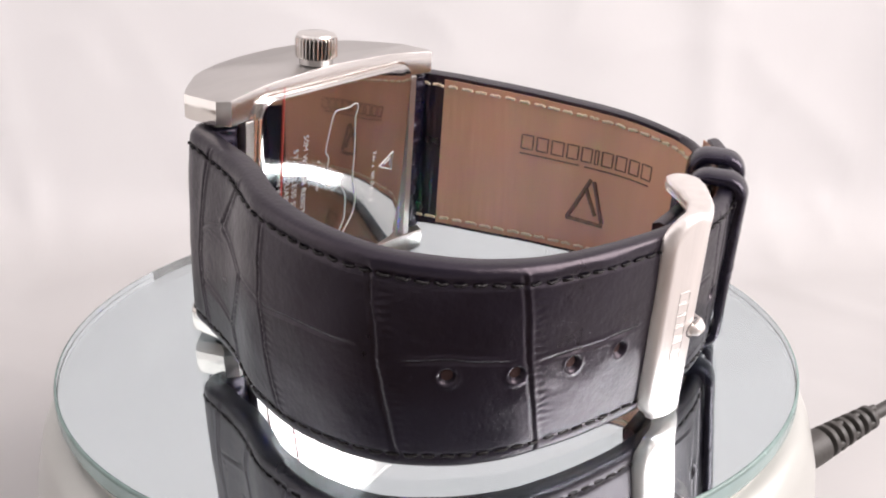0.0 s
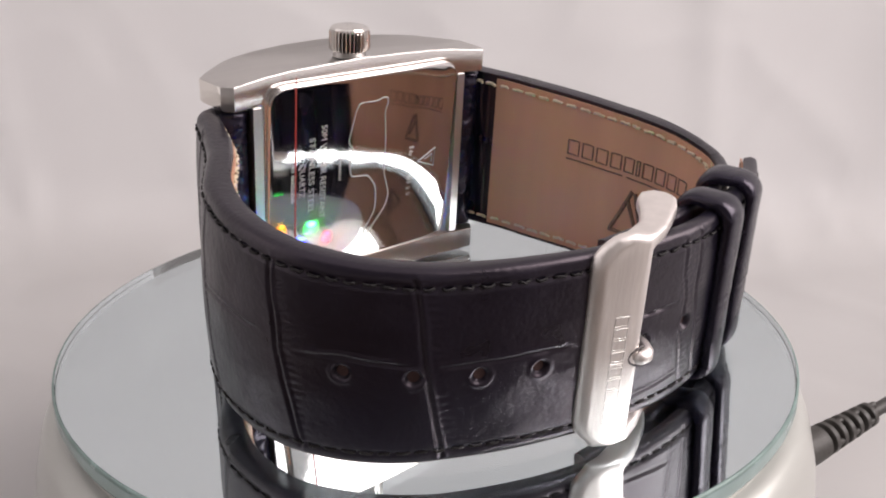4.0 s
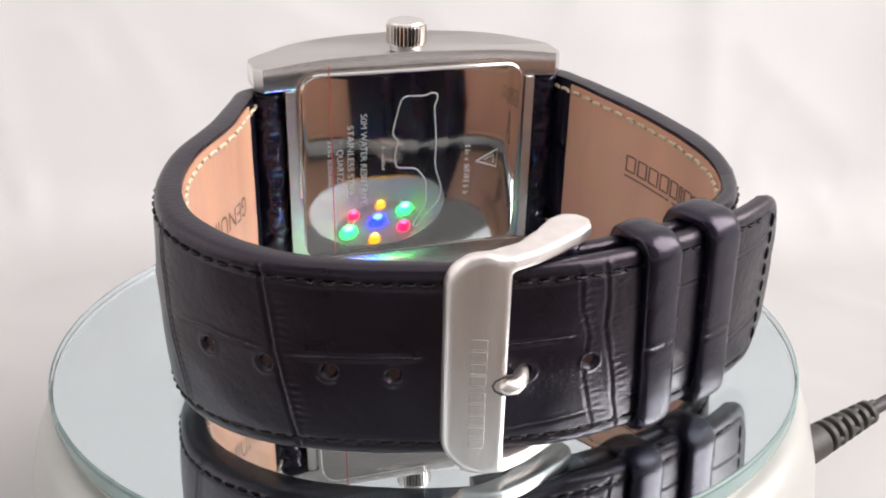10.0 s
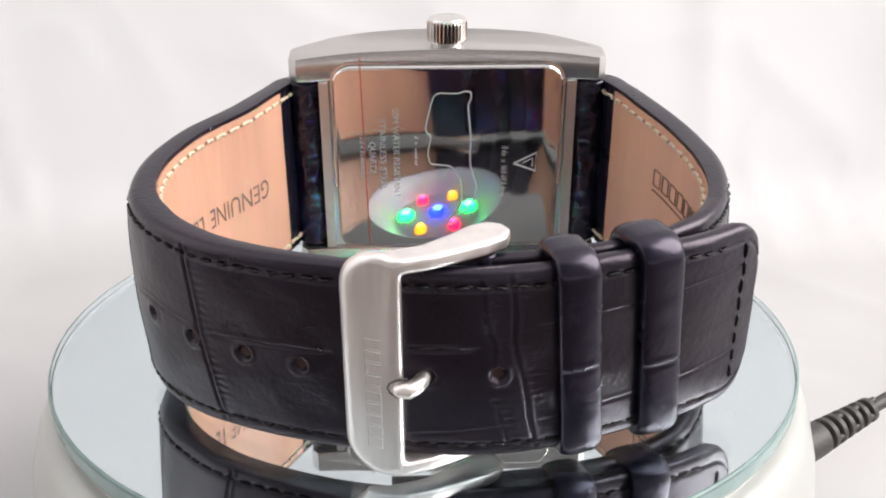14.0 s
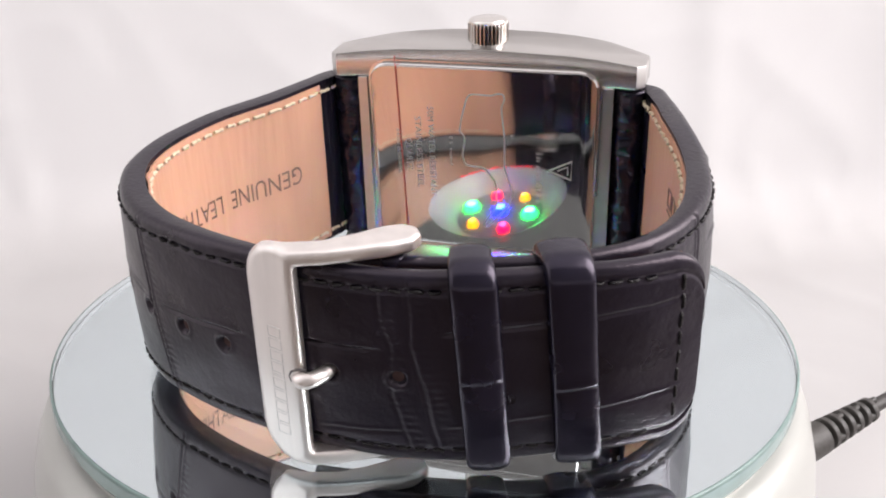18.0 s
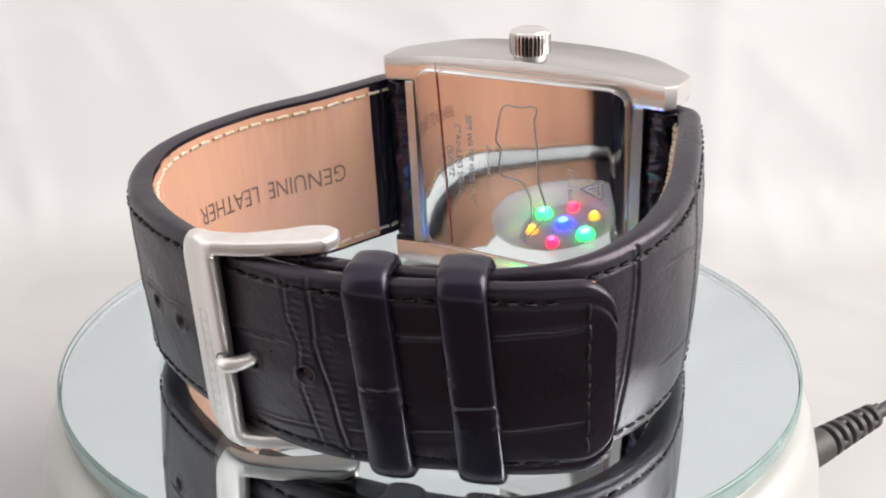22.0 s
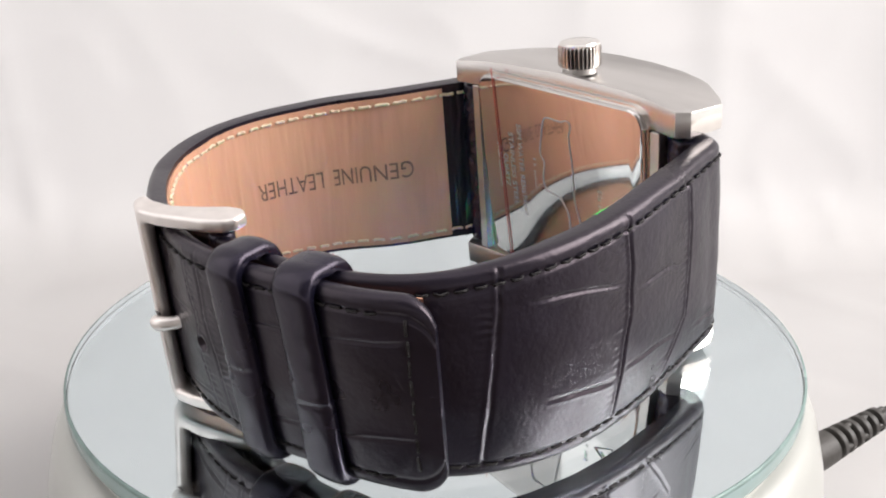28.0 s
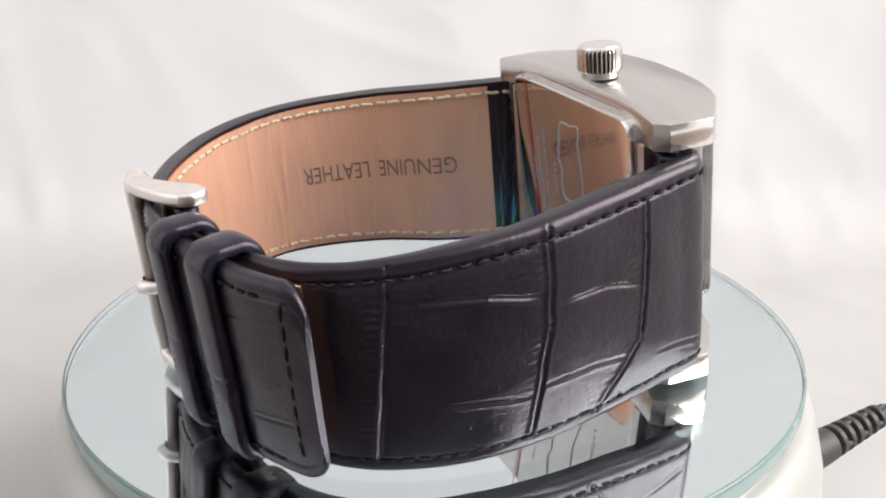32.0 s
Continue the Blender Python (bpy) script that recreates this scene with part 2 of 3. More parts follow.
def turntable():
    base = thing("turntable_base", m=pose(-0.5 * MM, 0, 0), label="round pearl-silver plastic turntable base standing on white cloth", category="turntable")
    part("shell", lathe([(0, -44), (62.8, -44), (65.0, -41), (65.4, -34), (64.9, -24), (63.9, -15), (62.4, -9.0), (61.0, -6.0), (59.4, -5.2), (56, -5.2), (56, -9.6), (32, -9.6), (32, -11), (0, -11)], 128), PLASTIC, base, smooth=50)
    part("collar", lathe([(58.4, -5.6), (58.6, -3.6), (57.8, -3.35), (57.0, -3.6), (57.0, -5.6)], 128), PLASTIC, base, smooth=50)
    part("hub", lathe([(0, -10.9), (18.4, -10.9), (18.8, -9.0), (18.8, -3.6), (18.4, -3.35), (17.6, -3.4), (16.4, -3.9), (14.6, -5.6), (12.9, -8.0), (11.9, -9.4), (11.2, -10.0), (0, -10.2)], 64), FROST, base, "white frosted light bowl", smooth=40)
    part("light_plate", lathe([(0, -10.1), (10.9, -10.1), (10.9, -9.75), (10.6, -9.6), (0, -9.6)], 48), SOCKET, base, "grey plate that holds the lights", smooth=40)
    # glowing colour of the domes, brighter and paler in their middle
    colours = {"green": ((0.0, 1.0, 0.10), (0.03, 1.0, 0.28)), "blue": ((0.0, 0.004, 1.0), (0.02, 0.07, 1.0)), "red": ((1.0, 0.0, 0.03), (1.0, 0.03, 0.12)), "yellow": ((1.0, 0.36, 0.0), (1.0, 0.5, 0.05))}
    power = {"green": (6.0, 55.0), "blue": (22.0, 110.0), "red": (7.0, 16.0), "yellow": (2.4, 7.0)}
    dome = {word: material(word + "_light", c[0], 0.3, emit=power[word][0]) for word, c in colours.items()}
    core = {word: material(word + "_glow", c[1], 0.3, emit=power[word][1]) for word, c in colours.items()}
    # one light in the middle and six round it, under clear domes
    for i, word in enumerate(["blue", "yellow", "green", "red", "yellow", "green", "red"]):
        a, r = radians(60 * (i - 1) - 65.4), (0 if i == 0 else 8.2)
        big = 1.45 if word in ("blue", "green") else 0.95
        at = (r * math.cos(a), r * math.sin(a))
        lamp = part("light", lathe([(1.5 * big, -9.7), (1.5 * big, -8.7), (1.3 * big, -8.0), (0.8 * big, -7.5)], 16, at), dome[word], base, word + " glowing light", smooth=60)
        part("lens_tip", lathe([(0.8 * big, -7.5), (0.4 * big, -7.35), (0.0, -7.3)], 16, at), core[word], lamp, smooth=60)
    return base


turntable()


def glass_disc():
    disc = thing("glass_plate", label="clear round mirrored glass top lying on a silver base", category="glass plate")
    g = part("glass", lathe([(0, -3.1), (59.3, -3.1), (59.3, 0), (0, 0)], 256), GLASS, disc, smooth=3)
    g.visible_shadow = False
    part("rim_slope", lathe([(59.33, -0.5), (59.33, 0.0), (59.5, -0.02), (59.65, -0.12), (59.72, -0.3), (59.72, -0.5)], 256), EDGE_DARK, disc, "thin dark green line of the glass lip", smooth=40)
    part("ground_edge", lathe([(59.33, -3.3), (59.33, -0.52), (59.74, -0.52), (59.76, -2.4), (59.5, -3.0), (59.1, -3.3)], 256), EDGE, disc, "ground pale green glass edge", smooth=40)
    part("mirror_backing", lathe([(17.2, -3.2), (59.2, -3.2), (59.2, -2.95), (17.2, -2.95), (17.2, -3.2)], 192), MIRROR, disc, smooth=20)
    return disc


disc = glass_disc()

# ---- the power plug in the base ----


def power_plug():
    plug = thing("power_plug", label="black ribbed power plug and cable in the turntable base", category="cable")
    a, b = Vector((62.2, -5.4, -23.6)), Vector((82.0, 5.8, -20.5))
    way = (b - a).normalized()
    side = way.cross(Vector((0, 0, 1))).normalized()
    up = side.cross(way)
    part("plug_body", tube([a, a + way * 5.2, a + way * 7.6, a + way * 7.9], [3.3, 3.2, 3.05, 2.5], 24), RUBBER, plug, smooth=50)
    part("core", tube([a + way * 7, a + way * 21], [1.75, 1.35], 14), RUBBER, plug, smooth=60)
    for i in range(6):
        c = a + way * (8.6 + 2.15 * i)
        r = 2.95 - 0.13 * i
        part("rib", tube([c, c + way * 0.25, c + way * 1.15, c + way * 1.4], [r * 0.86, r, r * 0.98, r * 0.84], 20), RUBBER, plug, smooth=50)
        # webs between the ribs, turned by a quarter from one gap to the next
        out = up if i % 2 else side
        for way_out in (-1, 1):
            web = c + out * (way_out * (r - 0.75))
            part("web", tube([web + way * 1.0, web + way * 2.4], [0.62, 0.58], 8), RUBBER, plug, smooth=60)
    end = a + way * 21
    part("cable", tube([end - way * 2, end + way * 8, end + way * 20 + Vector((0, 0, 1)), end + Vector((40, 40, -4)), end + Vector((70, 90, -17)), end + Vector((160, 130, -21)), end + Vector((420, 150, -21))], 1.25, 12), RUBBER, plug, smooth=60)


power_plug()

# ---- the watch ----
# Its own space: x from the six to the twelve end, y from the buckle to the dial, z across the strap; the crown is on top.
CX = 4.0
BACK_LEAN = pose(0, 0.7 * MM, -1.23 * MM, 3.2)
watch = thing("wristwatch", label="steel rectangular wristwatch with black crocodile-grain leather strap, lying on its side", category="watch")


def bar_outline(end=28.0):
    """The case's flank in plan: straight back, curved dial side, cut-off lug tips."""
    front = [(0, 38.5), (8, 38.3), (14, 37.7), (18.5, 36.6), (21, 35.6), (26.2, 32.0), (27.9, 30.4)]
    back = [(end + 0.1, 29.2), (end - 0.2, 23.8), (26.4, 22.0), (24, 22.4), (20, 23.0), (15, 23.3), (0, 23.4)]
    half = front + back
    return [(CX + x, y) for x, y in half] + [(CX - x, y) for x, y in half[-2:0:-1]]


def down_text(words, x, z, high, long, y):
    """Flat lettering on the case back that reads downwards."""
    curve = bpy.data.curves.new("words", "FONT")
    curve.body, curve.size = words, 1.0
    tmp = bpy.data.objects.new("words", curve)
    bm = bmesh.new()
    bm.from_mesh(bpy.data.meshes.new_from_object(tmp))
    bpy.data.objects.remove(tmp)
    xs = [v.co.x for v in bm.verts]
    for v in bm.verts:
        v.co = Vector((x + (v.co.y / 0.7 - 0.5) * high, y, z - (v.co.x - min(xs)) / (max(xs) - min(xs)) * long))
    return bm


def case():
    top = lambda x: 20.1 + 1.6 * (1 - ((x - CX) / 28) ** 2)
    bm = bmesh.new()
    prism(bm, bar_outline(), 16.2, top, 0.35, 2)
    low = bmesh.new()
    body = part("case", bm, STEEL, watch, "brushed steel flank with lugs", smooth=28)
    prism(low, bar_outline(), lambda x: -top(x), -16.2, 0.35, 2)
    under = part("lower_flank", low, STEEL, body, smooth=28)
    # the lug ends are polished facets
    for ob in (body, under):
        ob.data.materials.append(LUG)
        ob.data.materials.append(FLANK)
        for face in ob.data.polygons:
            if abs(face.normal.x) > 0.8:
                face.material_index = 1
            elif face.normal.y < -0.8:
                face.material_index = 2
    mid = bmesh.new()
    prism(mid, [(CX - 22.6, 23.9), (CX + 22.6, 23.9), (CX + 22.6, 32.0), (CX + 18, 35.4), (CX, 37.8), (CX - 18, 35.4), (CX - 22.6, 32.0)], -16.4, 16.4)
    part("middle", mid, STEEL, body, smooth=30)
    crystal = bmesh.new()
    prism(crystal, rounded(CX - 16, -14, CX + 16, 14, 2), 36.0, 38.9, 0.5, 2, "y")
    part("crystal", crystal, GLASS, body, "clear flat crystal")
    for side in (-1, 1):
        rail = bmesh.new()
        prism(rail, [(CX + side * 21.0, 22.7), (CX + side * 22.7, 22.7), (CX + side * 22.7, 24.2), (CX + side * 21.0, 24.2)], -16.1, 16.1, 0.15, 1)
        part("rail", rail, STEEL, body, "bright steel rail")
        spring = tube([(CX + side * 25.6, 25.6, -16.3), (CX + side * 25.6, 25.6, 16.3)], 0.8, 12)
        part("spring_bar", spring, STEEL, body)
    gasket = bmesh.new()
    prism(gasket, rounded(CX - 20.7, -17.5, CX + 20.7, 19.5, 3.6), 23.0, 23.6, 0, 1, "y")
    part("gasket", gasket, CROWN, body).matrix_basis = BACK_LEAN
    back = bmesh.new()
    prism(back, rounded(CX - 20.3, -17.1, CX + 20.3, 19.1, 3.4), 22.1, 23.5, 0.55, 3, "y")
    plate = part("case_back", back, POLISH, watch, "mirror-polished steel back with etched track outline", smooth=20)
    plate.matrix_basis = BACK_LEAN
    y = 22.08
    track = [(-2.5, 14.2), (1.7, 14.0), (3.0, 14.5), (4.0, 14.3), (4.1, 13.2), (3.5, 11.9), (4.1, 6.1), (4.0, 0.3), (5.5, -4.4), (4.9, -7.0), (0.6, -12.1), (0.0, -11.3), (2.6, -7.2), (2.4, -2.4), (0.5, 0.2), (-3.2, 0.5), (-3.7, 2.6), (-3.0, 5.9), (-4.2, 7.2)]
    for near in (0.86, 0.8):
        track = [(p[0] * k + q[0] * (1 - k), p[1] * k + q[1] * (1 - k)) for p, q in zip(track, track[1:] + track[:1]) for k in (near, 1 - near)]
    line = [(CX + a, y, b) for a, b in track + track[:1]]
    part("etched_outline", tube(line, 0.14, 6), ETCH, plate, smooth=180)
    mark = [[(12.0, 0.5), (16.1, 2.6), (16.0, -1.0), (12.0, 0.5)]]
    part("etched_emblem", joined([tube([(CX + a, y, b) for a, b in m], 0.2, 5) for m in mark] + [tube([(CX + 13.6, y, 0.6), (CX + 15.4, y, 1.5), (CX + 15.4, y, -0.1)], 0.14, 5)]), ETCH, plate)
    rng = random.Random(5)
    rows = [(-15.4, 6.7, -1.8, 0.9), (-5.7, 5.9, 0.7, 0.6), (10.3, 3.8, -5.9, 1.1)]
    for u, high, low_end, wide in rows:
        pieces, z = [], high
        while z > low_end:
            step = rng.choice((0.5, 0.6, 0.75))
            for k in range(2):
                pieces.append(tube([(CX + u - wide / 2, y, z - 0.22 * k), (CX + u + wide / 2 * rng.choice((1, 0.2, 1)), y, z - 0.3 * k)], 0.06, 4))
            z -= step + (0.5 if rng.random() < 0.14 else 0)
        tagged(part("etched_writing", joined(pieces), ETCH, plate), kind="stuff")
    for words, u, high, long in (("50M WATER RESISTANT", -9.3, 11.4, 17.5), ("STAINLESS STEEL", -11.7, 9.4, 14.0), ("QUARTZ", -13.6, 5.0, 6.2)):
        part("lettering", down_text(words, CX + u, high, 1.15, long, 22.04), ETCH, plate, "etched lettering")
    film = bmesh.new()
    prism(film, [(CX - 15.40, 20.6), (CX - 15.27, 20.6), (CX - 14.67, -15.5), (CX - 14.80, -15.5)], 21.86, 22.0, 0, 1, "y")
    part("film_edge", film, RED, plate, "thin red edge of protective film")
    return body


case()


def crown():
    verts, faces, n = [], [], 32 * 8
    rings = [(21.8, 2.7, 0), (21.9, 3.2, 0.4), (22.2, 3.45, 1), (25.2, 3.45, 1), (25.35, 3.4, 0.3), (25.7, 3.38, 0), (26.0, 3.15, 0), (26.12, 2.7, 0), (26.2, 0.01, 0)]
    for z, r, ridge in rings:
        for i in range(n):
            a = 2 * math.pi * i / n
            k = r + 0.12 * ridge - 0.75 * ridge * min(1, max(0, 0.5 - 1.3 * math.cos(32 * a)))
            verts.append((CX + k * math.cos(a), 28.2 + k * math.sin(a), z))
    for j in range(len(rings) - 1):
        faces += [(j * n + i, j * n + (i + 1) % n, (j + 1) * n + (i + 1) % n, (j + 1) * n + i) for i in range(n)]
    c = part("crown", (verts, faces), CROWN, watch, "fluted steel crown", smooth=22)
    c.data.materials.append(RECESS_SHADE)
    # the shade in the flutes is painted: faces near the groove bottoms turn dark
    for face in c.data.polygons:
        if math.hypot(face.center.x / MM - CX, face.center.y / MM - 28.2) < 3.1 and face.center.z / MM < 25.3:
            face.material_index = 1
    part("crown_neck", lathe([(2.9, 20.9), (2.9, 21.85), (2.3, 21.9), (2.3, 22.4)], 32, (CX, 28.2)), STEEL, c, smooth=60)


crown()

# ---- the strap ----
LONG = Path([(-21.0, 29.5), (-26.4, 27.4), (-29.4, 21.7), (-33.3, 12.8), (-39.8, 1.5), (-42.6, -10), (-41.8, -20), (-37.5, -28), (-31.0, -34.2), (-23.9, -38.2), (-16.3, -41.2), (-2, -44.4), (8, -44.8), (15.5, -43.6), (22, -41.6), (28, -39.2), (33, -37.4), (40.0, -33.3), (43.4, -30.6)], (0, 20, 40, 70, 95, 200), (0, 0.1, 0.5, 0.5, 0, 0))
SHORT = Path([(29.0, 29.5), (34.6, 27.4), (37.2, 22.0), (40.7, 11), (43.3, 0), (44.2, -10), (42.3, -20.5), (37.5, -29.0), (29, -35.2), (15, -39.8), (2, -41.2), (-5.5, -41.4)], (0, 15, 38, 60, 80, 200), (0, 0.2, 0.9, 1.0, 0.3, 0))


def strap_thickness(long):
    return (lambda s: float(np.interp(s, (0, 8, 20, 64, 96, 114, 170), (3.0, 4.0, 4.6, 4.4, 3.0, 2.6, 2.6)))) if long else (lambda s: float(np.interp(s, (0, 8, 20, 45, 62, 72, 120), (3.0, 4.0, 4.6, 4.4, 3.0, 2.4, 2.4))))


def half_width(s):
    return float(np.interp(s, (0, 8, 25, 48, 80, 200), (15.9, 15.9, 15.6, 14.9, 13.5, 13.2)))


def crease_depth(s, z, creases):
    """How deep the grain's creases cut at s along and z across the strap, with raised lips and small wrinkles beside the wide ones."""
    cut, lip, ripple = 0.0, 0.0, 0.0
    for points, width, deep in creases:
        wide = width > 0.34
        width *= 0.66 if wide else 0.95
        for (s0, z0), (s1, z1) in zip(points, points[1:]):
            if s < min(s0, s1) - 3 or s > max(s0, s1) + 3 or z < min(z0, z1) - 3 or z > max(z0, z1) + 3:
                continue
            d2 = (s1 - s0) ** 2 + (z1 - z0) ** 2
            k = min(1, max(0, ((s - s0) * (s1 - s0) + (z - z0) * (z1 - z0)) / d2))
            far = math.hypot(s - s0 - k * (s1 - s0), z - z0 - k * (z1 - z0))
            end = 1.0
            if not wide:
                end = min(1.0, (0.25 + min(math.hypot(s - points[0][0], z - points[0][1]), math.hypot(s - points[-1][0], z - points[-1][1]))) / 3.0)
            over = 1.5 if (s1 - s0) * (z - z0) - (z1 - z0) * (s - s0) > 0 else 0.25
            cut = max(cut, end * (0.75 if wide else 0.95) * deep * math.exp(-(far / width) ** 2))
            lip = max(lip, end * over * 0.32 * deep * math.exp(-((far - 2.0 * width) / (1.1 * width)) ** 2))
            if wide and s > s0 - 0.2 + k * (s1 - s0):
                ripple = max(ripple, math.exp(-((far - 1.4) / 1.0) ** 2))
    if ripple > 0.02:
        lip += 0.055 * ripple * max(0, 0.55 + 1.1 * noise.noise((s * 0.3, z * 0.22, 14.0))) * math.sin(6.3 * (z + 0.35 * noise.noise((s * 0.8, z * 0.5, 6.0))) / 1.05)
    return cut - lip


def padding(s, across):
    """How far the padded strap falls away towards its edges."""
    return 0.8 * across ** 2 * float(np.interp(s, (4, 15, 55, 75), (0.3, 1, 1, 0.25)))


def strap_piece(name, path, thick, creases, holes, tip, label):
    """A padded strap swept along its path, with rounded edges, grain creases and punched holes."""
    step, n_out, n_in = 0.24, 124, 20
    ss = np.arange(0, path.length + 0.01, step)
    verts, faces, ring = [], [], None
    for s in ss:
        (x, y), (tx, ty) = path.at(s)
        # the outward side lies to the right of the long strap's way and to the left of the short one's
        nx, ny = (ty, -tx) if name == "long_strap" else (-ty, tx)
        h, th = half_width(s), thick(s)
        if tip and s > path.length - 4.4:
            q = 4.4 - (path.length - s)
            h -= 4.4 - math.sqrt(max(0.02, 4.4 ** 2 - q * q)) if q > 0 else 0
            th = max(0.9, th - 0.08 * q * q)
        row = []
        r = min(1.1, th * 0.4)
        for i in range(n_out + 1):
            z = -h + 2 * h * i / n_out
            e = h - abs(z)
            d = -(r - math.sqrt(max(0, r * r - (r - e) ** 2))) if e < r else 0.0
            d -= 0.22 * math.exp(-((e - 2.2) / 0.35) ** 2)
            d -= 0.25 * math.exp(-(e / 1.9) ** 2)
            zz = z + 0.2 * noise.noise((s * 0.22, z * 0.22, 2.0 if name == "long_strap" else 12.0)) + 0.05 * noise.noise((s * 0.9, z * 0.9, 3.0))
            s2 = s + 0.28 * noise.noise((s * 0.2, z * 0.2, 5.0)) + 0.06 * noise.noise((s * 0.9, z * 0.9, 7.0))
            d -= padding(s, z / h)
            if e > 0.7:
                d -= crease_depth(s2, zz, creases)
                d += 0.12 * noise.noise((s * 0.16, z * 0.2, 8.0)) + 0.022 * noise.noise((s * 0.7, z * 0.7, 4.0))
            for hs, hz in holes:
                g = math.hypot(s - hs, z - hz)
                if g < 1.9:
                    d -= 0.8 * min(1, max(0, (1.15 - g) / 0.4)) - 0.12 * math.exp(-((g - 1.4) / 0.3) ** 2)
            row.append((x + nx * d, y + ny * d, z - path.drop(s)))
        for i in range(n_in + 1):
            z = h - 2 * h * i / n_in
            z *= (h - 0.35) / h
            fold = 0.45 * abs(noise.noise((s * 0.5, z * 0.3, 21.0))) + 0.2 * noise.noise((s * 1.1, z * 0.9, 24.0)) if 2 < s < 10.6 else 0
            row.append((x - nx * (th + fold), y - ny * (th + fold), z - path.drop(s)))
        base = len(verts)
        verts += row
        if ring is not None:
            m = len(row)
            faces += [(ring + k, ring + (k + 1) % m, base + (k + 1) % m, base + k) for k in range(m)]
        else:
            faces.append(tuple(range(base, base + len(row))))
        ring = base
    faces.append(tuple(range(ring, ring + n_out + n_in + 2))[::-1])
    return part(name, (verts, faces), LEATHER, watch, label, smooth=70)


def on_path(path, s, z, out, side):
    """The place at s along the strap and z across it, out beyond its outer face."""
    (x, y), (tx, ty) = path.at(s)
    nx, ny = (-ty, tx) if side else (ty, -tx)
    return (x + nx * out, y + ny * out, z - path.drop(s))


LONG_CREASES = [([(14.3, 15), (14, 12), (11.2, -2), (12.7, -14)], 0.5, 0.45), ([(26.3, 14), (20.8, 5.8), (29.3, 2.2), (24.3, -8.2), (26.3, -14)], 0.5, 0.45), ([(36.7, 13), (37.1, 2.4), (38.6, -4.4), (41.5, -13)], 0.4, 0.36),
    ([(38.2, 1.8), (46, 2.6), (54.4, 2.4)], 0.26, 0.24), ([(20.8, 5.8), (13, 3)], 0.35, 0.3), ([(29.3, 2.2), (38, 1.8)], 0.28, 0.25), ([(12, -6), (24.3, -8.2)], 0.3, 0.28),
    ([(56, 12.5), (57.5, 1), (60.6, -12.5)], 0.45, 0.38), ([(75, 12.5), (76.4, 1.2), (79.1, -12.5)], 0.4, 0.34), ([(60.2, 1.3), (67, 2.0), (74.9, 1.2)], 0.24, 0.22), ([(78.4, 0.8), (95.4, 1.4)], 0.26, 0.26),
    ([(114.2, 12), (114.6, 7), (115.8, 3), (115.4, -3), (117.6, -11)], 0.36, 0.14), ([(117.4, 12.5), (118.2, 8), (118.0, 4), (119.6, -3), (121.4, -12)], 0.4, 0.2), ([(103.8, 2.6), (114, 3.0)], 0.26, 0.28), ([(105.8, -9.6), (117.7, -8.5)], 0.24, 0.22), ([(121, 5.6), (138, 6.6), (152, 7.8)], 0.24, 0.17), ([(121, -8.2), (138, -6.6), (152, -5.2)], 0.24, 0.17)]
SHORT_CREASES = [([(55.3, 14), (56.4, 4.8), (58.9, -12)], 0.45, 0.36), ([(34, 15), (35.2, 2), (38.5, -13)], 0.45, 0.42), ([(17.9, 13), (19, 2), (19.8, -5.8), (27.9, -14)], 0.42, 0.36), ([(51.4, 9.1), (44, 8.4), (35.7, 6.5)], 0.26, 0.26), ([(33.2, 4.5), (26, 4.2), (19.5, 2.3)], 0.26, 0.24),
    ([(50, -5), (38.5, -6.9)], 0.26, 0.25), ([(36.6, -6), (28, -6.4), (21.8, -7.6)], 0.26, 0.25), ([(17, -9), (6, -11)], 0.26, 0.22)]
HOLES = [(66.4, -0.2), (75.2, -0.5), (83.5, -0.8), (91.5, -1.0), (107.7, -1.0), (116.4, -0.7)]


def fray(path, side, z_of, start, end, colour, name, parent, out, radius, long=2.6, gap=0.5, seed=1):
    """A row of stitches along the strap, each a short, slightly crooked bar."""
    rng, pieces, s = random.Random(seed), [], start
    while s < end - long:
        a, b = s, s + long - gap * rng.uniform(0.8, 1.4)
        pts = []
        for k in (0, 0.2, 0.5, 0.8, 1):
            q = a + (b - a) * k
            lift = -0.25 if k in (0, 1) else rng.uniform(0.0, 0.12)
            pts.append(on_path(path, q, z_of(q) + rng.uniform(-0.12, 0.12), (out(q) if callable(out) else out) + lift, side))
        pieces.append(tube(pts, radius, 5))
        s += long
    ob = part(name, joined(pieces), colour, parent, smooth=180)
    return ob


